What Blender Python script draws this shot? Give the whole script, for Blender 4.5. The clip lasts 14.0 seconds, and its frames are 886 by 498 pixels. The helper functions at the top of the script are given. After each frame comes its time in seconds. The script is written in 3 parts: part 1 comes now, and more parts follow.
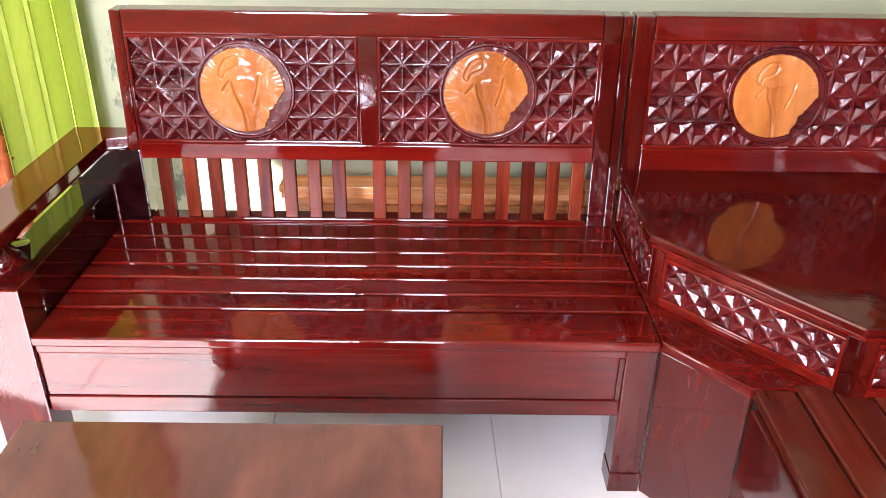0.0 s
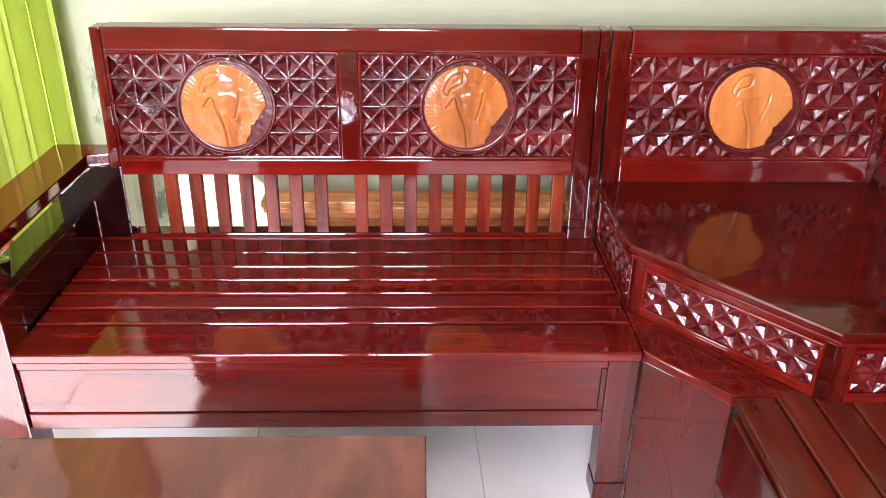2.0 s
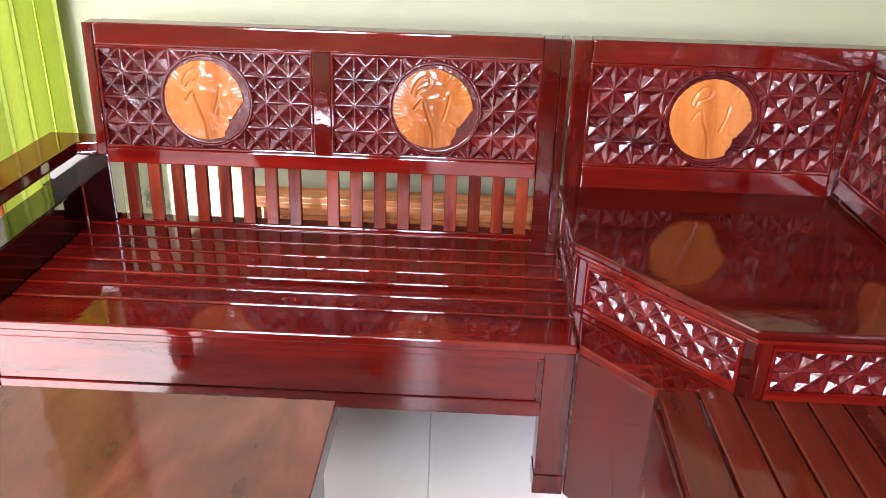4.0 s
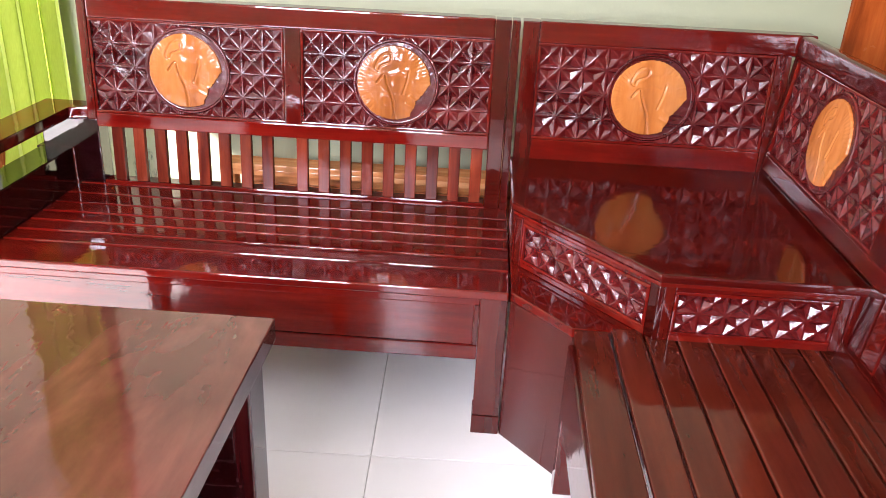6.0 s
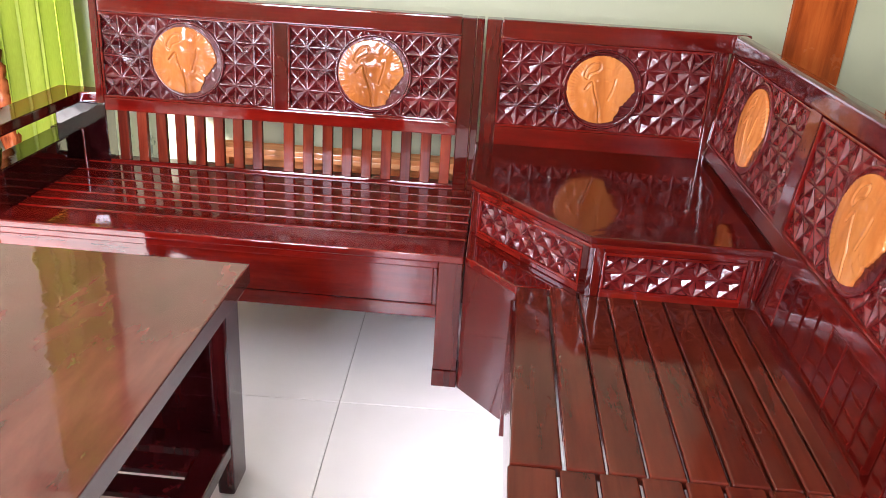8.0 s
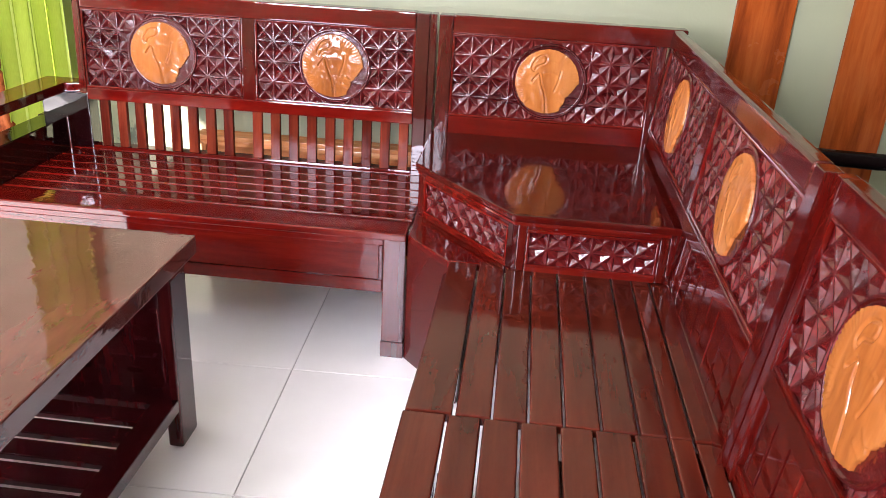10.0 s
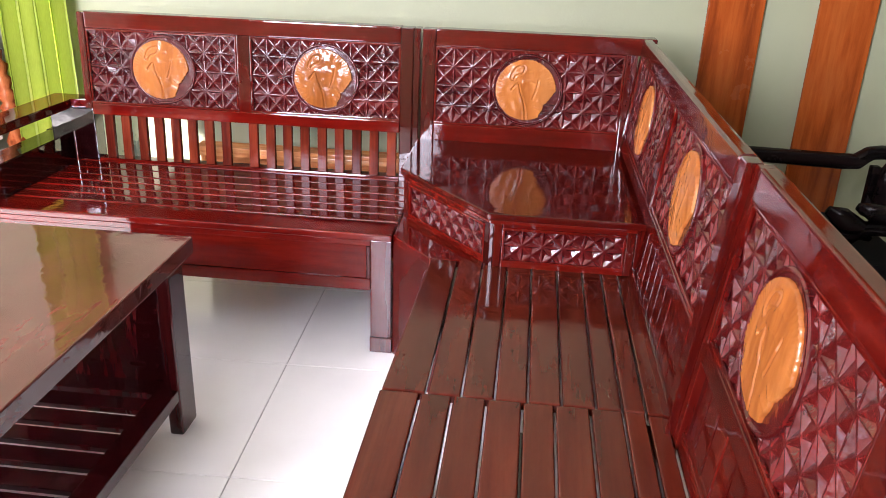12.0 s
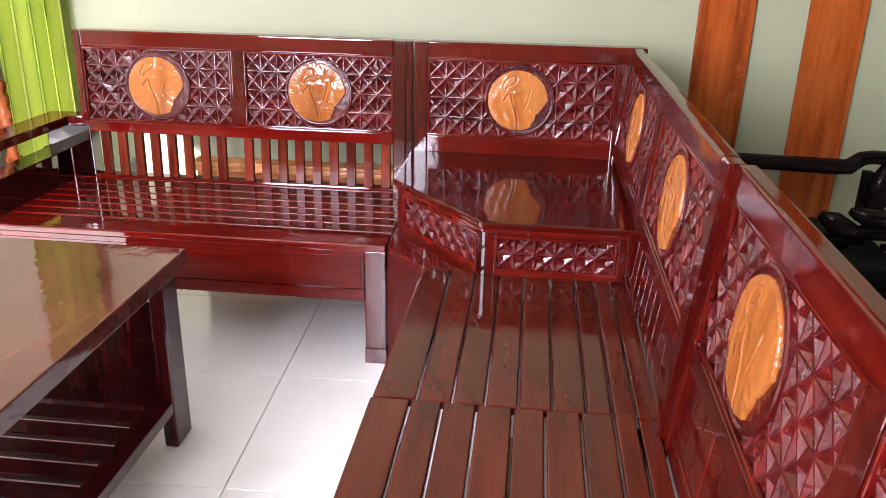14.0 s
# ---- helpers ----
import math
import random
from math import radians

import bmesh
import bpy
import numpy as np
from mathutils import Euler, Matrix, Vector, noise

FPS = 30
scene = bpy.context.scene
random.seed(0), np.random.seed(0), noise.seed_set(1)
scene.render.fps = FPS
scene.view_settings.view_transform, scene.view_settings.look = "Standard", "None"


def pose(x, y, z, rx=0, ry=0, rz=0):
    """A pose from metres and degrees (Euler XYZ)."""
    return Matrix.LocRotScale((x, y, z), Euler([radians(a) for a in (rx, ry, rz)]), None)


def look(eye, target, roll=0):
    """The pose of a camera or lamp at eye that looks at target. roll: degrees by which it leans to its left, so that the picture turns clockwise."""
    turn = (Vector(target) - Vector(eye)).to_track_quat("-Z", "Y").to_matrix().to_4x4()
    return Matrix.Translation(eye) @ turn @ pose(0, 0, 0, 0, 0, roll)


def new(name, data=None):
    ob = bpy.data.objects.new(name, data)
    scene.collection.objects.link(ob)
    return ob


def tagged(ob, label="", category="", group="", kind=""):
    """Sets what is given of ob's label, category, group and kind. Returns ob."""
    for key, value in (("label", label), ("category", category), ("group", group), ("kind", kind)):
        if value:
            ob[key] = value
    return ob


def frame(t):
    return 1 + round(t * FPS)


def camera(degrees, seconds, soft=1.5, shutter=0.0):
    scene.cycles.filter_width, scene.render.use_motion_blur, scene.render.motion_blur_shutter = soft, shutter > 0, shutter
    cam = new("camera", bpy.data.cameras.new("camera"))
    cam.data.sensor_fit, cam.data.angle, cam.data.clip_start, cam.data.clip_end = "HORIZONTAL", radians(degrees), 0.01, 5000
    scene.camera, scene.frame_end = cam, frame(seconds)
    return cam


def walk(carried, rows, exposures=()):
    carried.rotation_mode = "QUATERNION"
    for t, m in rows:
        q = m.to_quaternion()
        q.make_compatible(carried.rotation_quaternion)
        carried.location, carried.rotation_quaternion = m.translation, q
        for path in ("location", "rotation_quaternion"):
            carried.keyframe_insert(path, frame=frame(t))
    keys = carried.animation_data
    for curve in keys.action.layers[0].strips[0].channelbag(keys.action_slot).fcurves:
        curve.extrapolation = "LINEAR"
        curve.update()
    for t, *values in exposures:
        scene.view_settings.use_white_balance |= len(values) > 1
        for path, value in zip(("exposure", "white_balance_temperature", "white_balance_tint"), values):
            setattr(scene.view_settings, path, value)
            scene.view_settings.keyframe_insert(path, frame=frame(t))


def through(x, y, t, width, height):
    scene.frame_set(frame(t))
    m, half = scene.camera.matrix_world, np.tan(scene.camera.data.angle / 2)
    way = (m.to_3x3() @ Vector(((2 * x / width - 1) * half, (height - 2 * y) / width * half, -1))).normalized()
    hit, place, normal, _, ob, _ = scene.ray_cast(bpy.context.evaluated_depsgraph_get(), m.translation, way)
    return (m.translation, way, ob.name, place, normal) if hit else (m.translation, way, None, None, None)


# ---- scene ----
cam = camera(57.4, 14.0, soft=0.85)
PATH = [
    (0, (-0.501, -1.502, 1.461), (-0.489, 0.269, 0.533), 0.8),
    (0.5, (-0.504, -1.504, 1.46), (-0.479, 0.275, 0.547), 0.9),
    (1, (-0.505, -1.505, 1.458), (-0.475, 0.275, 0.548), 1.0),
    (1.5, (-0.514, -1.51, 1.459), (-0.476, 0.276, 0.559), 1.2),
    (2, (-0.497, -1.516, 1.457), (-0.445, 0.274, 0.566), 0.7),
    (2.2, (-0.507, -1.524, 1.48), (-0.443, 0.261, 0.58), 0.5),
    (4.3, (-0.233, -1.651, 1.411), (-0.334, 0.164, 0.576), 2.2),
    (4.5, (-0.208, -1.669, 1.404), (-0.336, 0.14, 0.562), 2.4),
    (5, (-0.158, -1.718, 1.402), (-0.236, 0.084, 0.539), 2.2),
    (5.5, (-0.132, -1.793, 1.379), (-0.183, 0.0, 0.495), 2.8),
    (6, (-0.098, -1.854, 1.385), (-0.175, -0.031, 0.567), 2.8),
    (6.5, (-0.059, -1.906, 1.384), (-0.136, -0.08, 0.57), 4.0),
    (7, (-0.011, -1.983, 1.377), (-0.164, -0.156, 0.578), 2.9),
    (7.5, (0.039, -2.058, 1.377), (-0.065, -0.233, 0.565), 3.2),
    (8, (0.058, -2.134, 1.381), (-0.046, -0.299, 0.591), 3.4),
    (8.2, (0.089, -2.161, 1.379), (-0.044, -0.327, 0.593), 3.0),
    (10.3, (0.332, -2.322, 1.409), (0.166, -0.493, 0.616), 3.2),
    (10.5, (0.342, -2.34, 1.413), (0.165, -0.511, 0.626), 3.0),
    (11, (0.376, -2.38, 1.42), (0.225, -0.544, 0.641), 3.1),
    (11.5, (0.393, -2.417, 1.425), (0.216, -0.578, 0.66), 2.4),
    (12, (0.412, -2.45, 1.427), (0.23, -0.611, 0.663), 2.1),
    (12.5, (0.422, -2.479, 1.434), (0.217, -0.635, 0.688), 1.7),
    (13, (0.432, -2.505, 1.439), (0.236, -0.652, 0.711), 1.5),
    (13.5, (0.424, -2.497, 1.435), (0.214, -0.641, 0.718), 2.3),
    (14, (0.448, -2.463, 1.41), (0.254, -0.61, 0.684), 1.2),
]
walk(cam, [(t, look(eye, target, roll)) for t, eye, target, roll in PATH], exposures=((0.0, 3.64, 6200, 29), (5.0, 3.62, 6200, 28), (8.0, 3.56, 6200, 28), (10.5, 3.46, 6200, 28), (14.0, 3.42, 6200, 28)))

# ---------------------------------------------------------------- light
SUN_WAY = Vector((1.0, 0.40, -1.0))
world = bpy.data.worlds.new("sky")
scene.world = world
world.use_nodes = True
wn = world.node_tree
sky = wn.nodes.new("ShaderNodeTexSky")
sky.sky_type = 'NISHITA'
sky.sun_disc = False
sky.sun_elevation = math.atan2(1.0, math.hypot(1.0, 0.40))
sky.sun_rotation = radians(248)
wn.nodes["Background"].inputs[1].default_value = 0.05
wn.links.new(sky.outputs[0], wn.nodes["Background"].inputs[0])

sun = new("sun", bpy.data.lights.new("sun", 'SUN'))
sun.data.energy = 5.0
sun.data.angle = radians(0.6)
sun.data.color = (1.0, 0.95, 0.86)
sun.matrix_world = look((-6, -3, 7), Vector((-6, -3, 7)) + SUN_WAY)


def sky_panel(name, m, w, h, watts, color=(0.93, 0.97, 1.0)):
    lamp = new(name, bpy.data.lights.new(name, 'AREA'))
    lamp.data.shape = 'RECTANGLE'
    lamp.data.size, lamp.data.size_y = w, h
    lamp.data.energy = watts
    lamp.data.color = color
    lamp.matrix_world = m
    return lamp


# daylight standing in the door and window openings
sky_panel("sky_door_west", look((-3.22, -1.30, 1.1), (0, -1.30, 1.1)), 0.55, 2.15, 0.7)
sky_panel("sky_window_west", look((-3.22, 0.17, 1.82), (0, 0.17, 1.82)), 0.22, 1.8, 2.0)
for x, w, watts in ((-1.60, 0.95, 31), (-0.635, 0.37, 8)):
    sky_panel("sky_window_south", look((x, -3.82, 1.95), (x, 0, 1.95)), w, 1.66, watts)

# ---------------------------------------------------------------- materials


def mat_new(name):
    m = bpy.data.materials.new(name)
    m.use_nodes = True
    return m, m.node_tree.nodes, m.node_tree.links, m.node_tree.nodes["Principled BSDF"]


def ramp(n, stops):
    r = n.new("ShaderNodeValToRGB")
    r.color_ramp.elements[0].position, r.color_ramp.elements[0].color = stops[0][0], (*stops[0][1], 1)
    r.color_ramp.elements[1].position, r.color_ramp.elements[1].color = stops[-1][0], (*stops[-1][1], 1)
    for p, c in stops[1:-1]:
        e = r.color_ramp.elements.new(p)
        e.color = (*c, 1)
    return r


def coords(n, l, scale, jitter=4.0):
    tc = n.new("ShaderNodeTexCoord")
    oi = n.new("ShaderNodeObjectInfo")
    mul = n.new("ShaderNodeMath")
    mul.operation = 'MULTIPLY'
    mul.inputs[1].default_value = jitter
    l.new(oi.outputs["Random"], mul.inputs[0])
    add = n.new("ShaderNodeVectorMath")
    l.new(tc.outputs["Object"], add.inputs[0])
    l.new(mul.outputs[0], add.inputs[1])
    mp = n.new("ShaderNodeMapping")
    mp.inputs["Scale"].default_value = scale
    l.new(add.outputs[0], mp.inputs["Vector"])
    return mp.outputs[0], oi.outputs["Random"]


def wood(name, axis, dark, mid, light, along=1.3, across=16.0, rough=0.32, coat=1.0, coat_rough=0.035, coat_ior=1.5, swirl=1.2, fine=1.0, ripple=0.075, wavy=14.0, uneven=0.26, knots=False):
    """Varnished timber with the grain along one axis."""
    m, n, l, b = mat_new(name)
    sc = [across, across, across]
    sc["xyz".index(axis)] = along
    v, rnd = coords(n, l, sc)
    big = n.new("ShaderNodeTexNoise")
    big.inputs["Scale"].default_value = 0.8
    big.inputs["Detail"].default_value = 5
    big.inputs["Distortion"].default_value = swirl
    l.new(v, big.inputs["Vector"])
    streak = n.new("ShaderNodeTexNoise")
    streak.inputs["Scale"].default_value = 7.0
    streak.inputs["Detail"].default_value = 6
    streak.inputs["Roughness"].default_value = 0.65
    l.new(v, streak.inputs["Vector"])
    mix = n.new("ShaderNodeMath")
    mix.operation = 'MULTIPLY_ADD'
    mix.inputs[1].default_value = 0.34 * fine
    l.new(streak.outputs["Fac"], mix.inputs[0])
    sub = n.new("ShaderNodeMath")
    sub.operation = 'SUBTRACT'
    sub.inputs[1].default_value = 0.17 * fine
    l.new(big.outputs["Fac"], sub.inputs[0])
    l.new(sub.outputs[0], mix.inputs[2])
    r = ramp(n, [(0.3, dark), (0.5, mid), (0.72, light)])
    l.new(mix.outputs[0], r.inputs[0])
    hsv = n.new("ShaderNodeHueSaturation")
    val = n.new("ShaderNodeMapRange")
    val.inputs["To Min"].default_value, val.inputs["To Max"].default_value = 0.82, 1.18
    l.new(rnd, val.inputs[0])
    # uneven stain under the varnish
    sv = n.new("ShaderNodeMapping")
    sc2 = [9.0, 9.0, 9.0]
    sc2["xyz".index(axis)] = 2.4
    sv.inputs["Scale"].default_value = sc2
    tco = n.new("ShaderNodeTexCoord")
    l.new(tco.outputs["Object"], sv.inputs[0])
    stain = n.new("ShaderNodeTexNoise")
    stain.inputs["Scale"].default_value = 1.0
    stain.inputs["Detail"].default_value = 7
    stain.inputs["Roughness"].default_value = 0.68
    stain.inputs["Distortion"].default_value = 0.8
    l.new(sv.outputs[0], stain.inputs["Vector"])
    sr = n.new("ShaderNodeMapRange")
    sr.inputs["From Min"].default_value, sr.inputs["From Max"].default_value = 0.34, 0.68
    sr.inputs["To Min"].default_value, sr.inputs["To Max"].default_value = 1 - uneven, 1 + uneven
    l.new(stain.outputs["Fac"], sr.inputs[0])
    vm = n.new("ShaderNodeMath")
    vm.operation = 'MULTIPLY'
    l.new(val.outputs[0], vm.inputs[0])
    l.new(sr.outputs[0], vm.inputs[1])
    l.new(vm.outputs[0], hsv.inputs["Value"])
    l.new(r.outputs[0], hsv.inputs["Color"])
    out = hsv.outputs[0]
    if knots:
        vo = n.new("ShaderNodeTexVoronoi")
        vo.inputs["Scale"].default_value = 0.85
        wob = n.new("ShaderNodeVectorMath")
        l.new(v, wob.inputs[0])
        l.new(big.outputs["Color"], wob.inputs[1])
        l.new(wob.outputs[0], vo.inputs["Vector"])
        kr = ramp(n, [(0.05, (1, 1, 1)), (0.13, (0, 0, 0))])
        l.new(vo.outputs["Distance"], kr.inputs[0])
        km = n.new("ShaderNodeMixRGB")
        km.inputs[2].default_value = (dark[0] * 0.35, dark[1] * 0.35, dark[2] * 0.35, 1)
        l.new(kr.outputs[0], km.inputs[0])
        l.new(out, km.inputs[1])
        out = km.outputs[0]
    l.new(out, b.inputs["Base Color"])
    b.inputs["Roughness"].default_value = rough
    b.inputs["Specular IOR Level"].default_value = 0.0
    b.inputs["Coat Weight"].default_value = coat
    b.inputs["Coat Roughness"].default_value = coat_rough
    b.inputs["Coat IOR"].default_value = coat_ior
    # brushed varnish, never quite flat
    tc = n.new("ShaderNodeTexCoord")
    wave = n.new("ShaderNodeTexNoise")
    wave.inputs["Scale"].default_value = wavy
    wave.inputs["Detail"].default_value = 3
    l.new(tc.outputs["Object"], wave.inputs["Vector"])
    patch = n.new("ShaderNodeTexNoise")
    patch.inputs["Scale"].default_value = 5.0
    patch.inputs["Detail"].default_value = 6
    l.new(tc.outputs["Object"], patch.inputs["Vector"])
    cr = n.new("ShaderNodeMapRange")
    cr.inputs["From Min"].default_value, cr.inputs["From Max"].default_value = 0.35, 0.75
    cr.inputs["To Min"].default_value, cr.inputs["To Max"].default_value = coat_rough * 0.6, coat_rough * 1.7
    l.new(patch.outputs["Fac"], cr.inputs[0])
    l.new(cr.outputs[0], b.inputs["Coat Roughness"])
    bump = n.new("ShaderNodeBump")
    bump.inputs["Strength"].default_value = ripple
    bump.inputs["Distance"].default_value = 0.01
    l.new(wave.outputs["Fac"], bump.inputs["Height"])
    pores = n.new("ShaderNodeBump")
    pores.inputs["Strength"].default_value = 0.035
    pores.inputs["Distance"].default_value = 0.002
    l.new(streak.outputs["Fac"], pores.inputs["Height"])
    l.new(bump.outputs[0], pores.inputs["Normal"])
    l.new(pores.outputs[0], b.inputs["Coat Normal"])
    grain = n.new("ShaderNodeBump")
    grain.inputs["Strength"].default_value = 0.12
    grain.inputs["Distance"].default_value = 0.002
    l.new(streak.outputs["Fac"], grain.inputs["Height"])
    l.new(grain.outputs[0], b.inputs["Normal"])
    return m


RED = ((0.050, 0.0014, 0.0008), (0.080, 0.0027, 0.0013), (0.110, 0.0065, 0.0027))
# same mahogany as RED, darkened to put the side bench's dimmer light into its colour
DIM_RED = ((0.030, 0.0013, 0.0008), (0.050, 0.0024, 0.0013), (0.072, 0.0055, 0.0026))
WX = wood("red_mahogany_x", "x", *RED, coat_ior=1.54)
WY = wood("red_mahogany_y", "y", *DIM_RED, coat_ior=1.5, coat_rough=0.07)
WZ = wood("red_mahogany_z", "z", *DIM_RED, coat_rough=0.05, coat_ior=1.58, uneven=0.2, fine=0.6)
WS = wood("red_slat_wood", "z", (0.055, 0.006, 0.003), (0.105, 0.014, 0.006), (0.155, 0.027, 0.011), coat=0.3, coat_rough=0.15)
ARMW = wood("arm_rest_wood", "y", *RED, coat_ior=1.66, coat_rough=0.04)
TOPR = wood("red_mahogany_top", "x", *DIM_RED, coat_ior=1.42, coat_rough=0.07, ripple=0.1, uneven=0.2)
CARVE = wood("carved_mahogany", "x", (0.034, 0.0020, 0.0019), (0.062, 0.0038, 0.0034), (0.095, 0.0085, 0.0070), coat=1.0, coat_ior=1.52, coat_rough=0.19, ripple=0.35, wavy=48.0)
TOPW = wood("table_top_wood", "y", (0.044, 0.0090, 0.0072), (0.070, 0.0160, 0.0120), (0.102, 0.0270, 0.0205), along=2.0, across=6.5, swirl=1.6, fine=0.6, ripple=0.13, wavy=9.0, uneven=0.2, coat_ior=1.58, knots=True)
# mahogany coloured near black: the shade on the arm sides is in the colour
SHADEW = wood("shaded_arm_wood", "y", (0.005, 0.0008, 0.0010), (0.011, 0.0014, 0.0018), (0.018, 0.003, 0.003), coat_ior=1.72)
SEATW = wood("brown_seat_wood", "y", (0.048, 0.0055, 0.0028), (0.068, 0.0090, 0.0042), (0.090, 0.0150, 0.0068), coat_ior=1.38, coat_rough=0.10, uneven=0.15, fine=0.7)
TABW = wood("table_frame_wood", "z", (0.022, 0.0022, 0.0034), (0.050, 0.0052, 0.0064), (0.078, 0.0095, 0.0100), coat_ior=1.6, coat_rough=0.06, ripple=0.05)
GOLD = wood("medallion_wood", "z", (0.22, 0.062, 0.012), (0.30, 0.094, 0.019), (0.37, 0.135, 0.034), coat=0.75, coat_rough=0.12, swirl=0.6, ripple=0.12, uneven=0.10, fine=0.6)
PLANK = wood("orange_plank_wood", "z", (0.15, 0.026, 0.005), (0.25, 0.050, 0.008), (0.31, 0.074, 0.014), coat=0.4, coat_rough=0.2, uneven=0.12)
PALE = wood("pale_orange_wood", "x", (0.48, 0.15, 0.045), (0.68, 0.27, 0.095), (0.78, 0.38, 0.16), coat=0.6, coat_rough=0.15)
CHAIRW = wood("carved_chair_wood", "z", (0.09, 0.018, 0.006), (0.20, 0.045, 0.013), (0.30, 0.085, 0.028), coat=0.5, coat_rough=0.15, across=40.0)
BLACK = wood("black_lacquer", "x", (0.003, 0.0020, 0.0020), (0.006, 0.0035, 0.0035), (0.010, 0.005, 0.005), coat=0.3, coat_rough=0.2)


def plaster(name, a, c, stained=False):
    m, n, l, b = mat_new(name)
    tc = n.new("ShaderNodeTexCoord")
    no = n.new("ShaderNodeTexNoise")
    no.inputs["Scale"].default_value = 1.7
    no.inputs["Detail"].default_value = 8
    l.new(tc.outputs["Object"], no.inputs["Vector"])
    r = ramp(n, [(0.3, a), (0.7, c)])
    l.new(no.outputs["Fac"], r.inputs[0])
    out = r.outputs[0]
    if stained:
        # damp spots in low bands by the corner
        sp = n.new("ShaderNodeTexNoise")
        sp.inputs["Scale"].default_value = 16.0
        sp.inputs["Detail"].default_value = 9
        sp.inputs["Roughness"].default_value = 0.75
        mp = n.new("ShaderNodeMapping")
        mp.inputs["Scale"].default_value = (1.6, 1.0, 0.7)
        l.new(tc.outputs["Object"], mp.inputs[0])
        l.new(mp.outputs[0], sp.inputs["Vector"])
        blobs = []
        for centre, scale in (((-1.505, 1.02, 0.76), (11.0, 0.0, 4.0)), ((-1.38, 1.02, 0.36), (8.0, 0.0, 6.0))):
            off = n.new("ShaderNodeVectorMath")
            off.operation = 'SUBTRACT'
            off.inputs[1].default_value = centre
            l.new(tc.outputs["Object"], off.inputs[0])
            mul = n.new("ShaderNodeVectorMath")
            mul.operation = 'MULTIPLY'
            mul.inputs[1].default_value = scale
            l.new(off.outputs[0], mul.inputs[0])
            ln = n.new("ShaderNodeVectorMath")
            ln.operation = 'LENGTH'
            l.new(mul.outputs[0], ln.inputs[0])
            mr = n.new("ShaderNodeMapRange")
            mr.inputs["To Min"].default_value, mr.inputs["To Max"].default_value = 0.24, -0.15
            l.new(ln.outputs["Value"], mr.inputs[0])
            blobs.append(mr.outputs[0])
        mxm = n.new("ShaderNodeMath")
        mxm.operation = 'MAXIMUM'
        l.new(blobs[0], mxm.inputs[0])
        l.new(blobs[1], mxm.inputs[1])
        a2 = n.new("ShaderNodeMath")
        l.new(sp.outputs["Fac"], a2.inputs[0])
        l.new(mxm.outputs[0], a2.inputs[1])
        rr = ramp(n, [(0.60, (0, 0, 0)), (0.68, (1, 1, 1))])
        l.new(a2.outputs[0], rr.inputs[0])
        mx = n.new("ShaderNodeMixRGB")
        mx.inputs[2].default_value = (0.10, 0.12, 0.08, 1)
        l.new(rr.outputs[0], mx.inputs[0])
        l.new(out, mx.inputs[1])
        out = mx.outputs[0]
    l.new(out, b.inputs["Base Color"])
    b.inputs["Roughness"].default_value = 0.6
    fine = n.new("ShaderNodeTexNoise")
    fine.inputs["Scale"].default_value = 90
    fine.inputs["Detail"].default_value = 4
    l.new(tc.outputs["Object"], fine.inputs["Vector"])
    bump = n.new("ShaderNodeBump")
    bump.inputs["Strength"].default_value = 0.12
    bump.inputs["Distance"].default_value = 0.004
    l.new(fine.outputs["Fac"], bump.inputs["Height"])
    l.new(bump.outputs[0], b.inputs["Normal"])
    return m


GREEN_WALL = plaster("pale_green_paint", (0.282, 0.298, 0.184), (0.312, 0.328, 0.208), True)
CEIL = plaster("white_ceiling_paint", (0.50, 0.49, 0.45), (0.56, 0.55, 0.51))
GROUT = plaster("grey_grout", (0.48, 0.46, 0.43), (0.58, 0.56, 0.53))


def tile_mat():
    m, n, l, b = mat_new("cream_floor_tile")
    v, rnd = coords(n, l, (2.5, 2.5, 2.5), 9.0)
    no = n.new("ShaderNodeTexNoise")
    no.inputs["Scale"].default_value = 1.4
    no.inputs["Detail"].default_value = 7
    l.new(v, no.inputs["Vector"])
    r = ramp(n, [(0.3, (0.76, 0.75, 0.73)), (0.7, (0.83, 0.82, 0.80))])
    l.new(no.outputs["Fac"], r.inputs[0])
    l.new(r.outputs[0], b.inputs["Base Color"])
    b.inputs["Roughness"].default_value = 0.16
    return m


TILE = tile_mat()


def cloth(name, a, c, through=0.0, sheen=0.3):
    m, n, l, b = mat_new(name)
    tc = n.new("ShaderNodeTexCoord")
    mp = n.new("ShaderNodeMapping")
    mp.inputs["Scale"].default_value = (260, 260, 40)
    l.new(tc.outputs["Object"], mp.inputs[0])
    no = n.new("ShaderNodeTexNoise")
    no.inputs["Scale"].default_value = 1.0
    no.inputs["Detail"].default_value = 3
    l.new(mp.outputs[0], no.inputs["Vector"])
    r = ramp(n, [(0.3, a), (0.7, c)])
    l.new(no.outputs["Fac"], r.inputs[0])
    l.new(r.outputs[0], b.inputs["Base Color"])
    b.inputs["Roughness"].default_value = 0.7
    b.inputs["Specular IOR Level"].default_value = 0.3 if sheen else 0.08
    b.inputs["Sheen Weight"].default_value = sheen
    b.inputs["Transmission Weight"].default_value = 0.0
    if through:
        tr = n.new("ShaderNodeBsdfTranslucent")
        l.new(r.outputs[0], tr.inputs[0])
        mx = n.new("ShaderNodeMixShader")
        mx.inputs[0].default_value = through
        l.new(b.outputs[0], mx.inputs[1])
        l.new(tr.outputs[0], mx.inputs[2])
        l.new(mx.outputs[0], n["Material Output"].inputs[0])
    return m


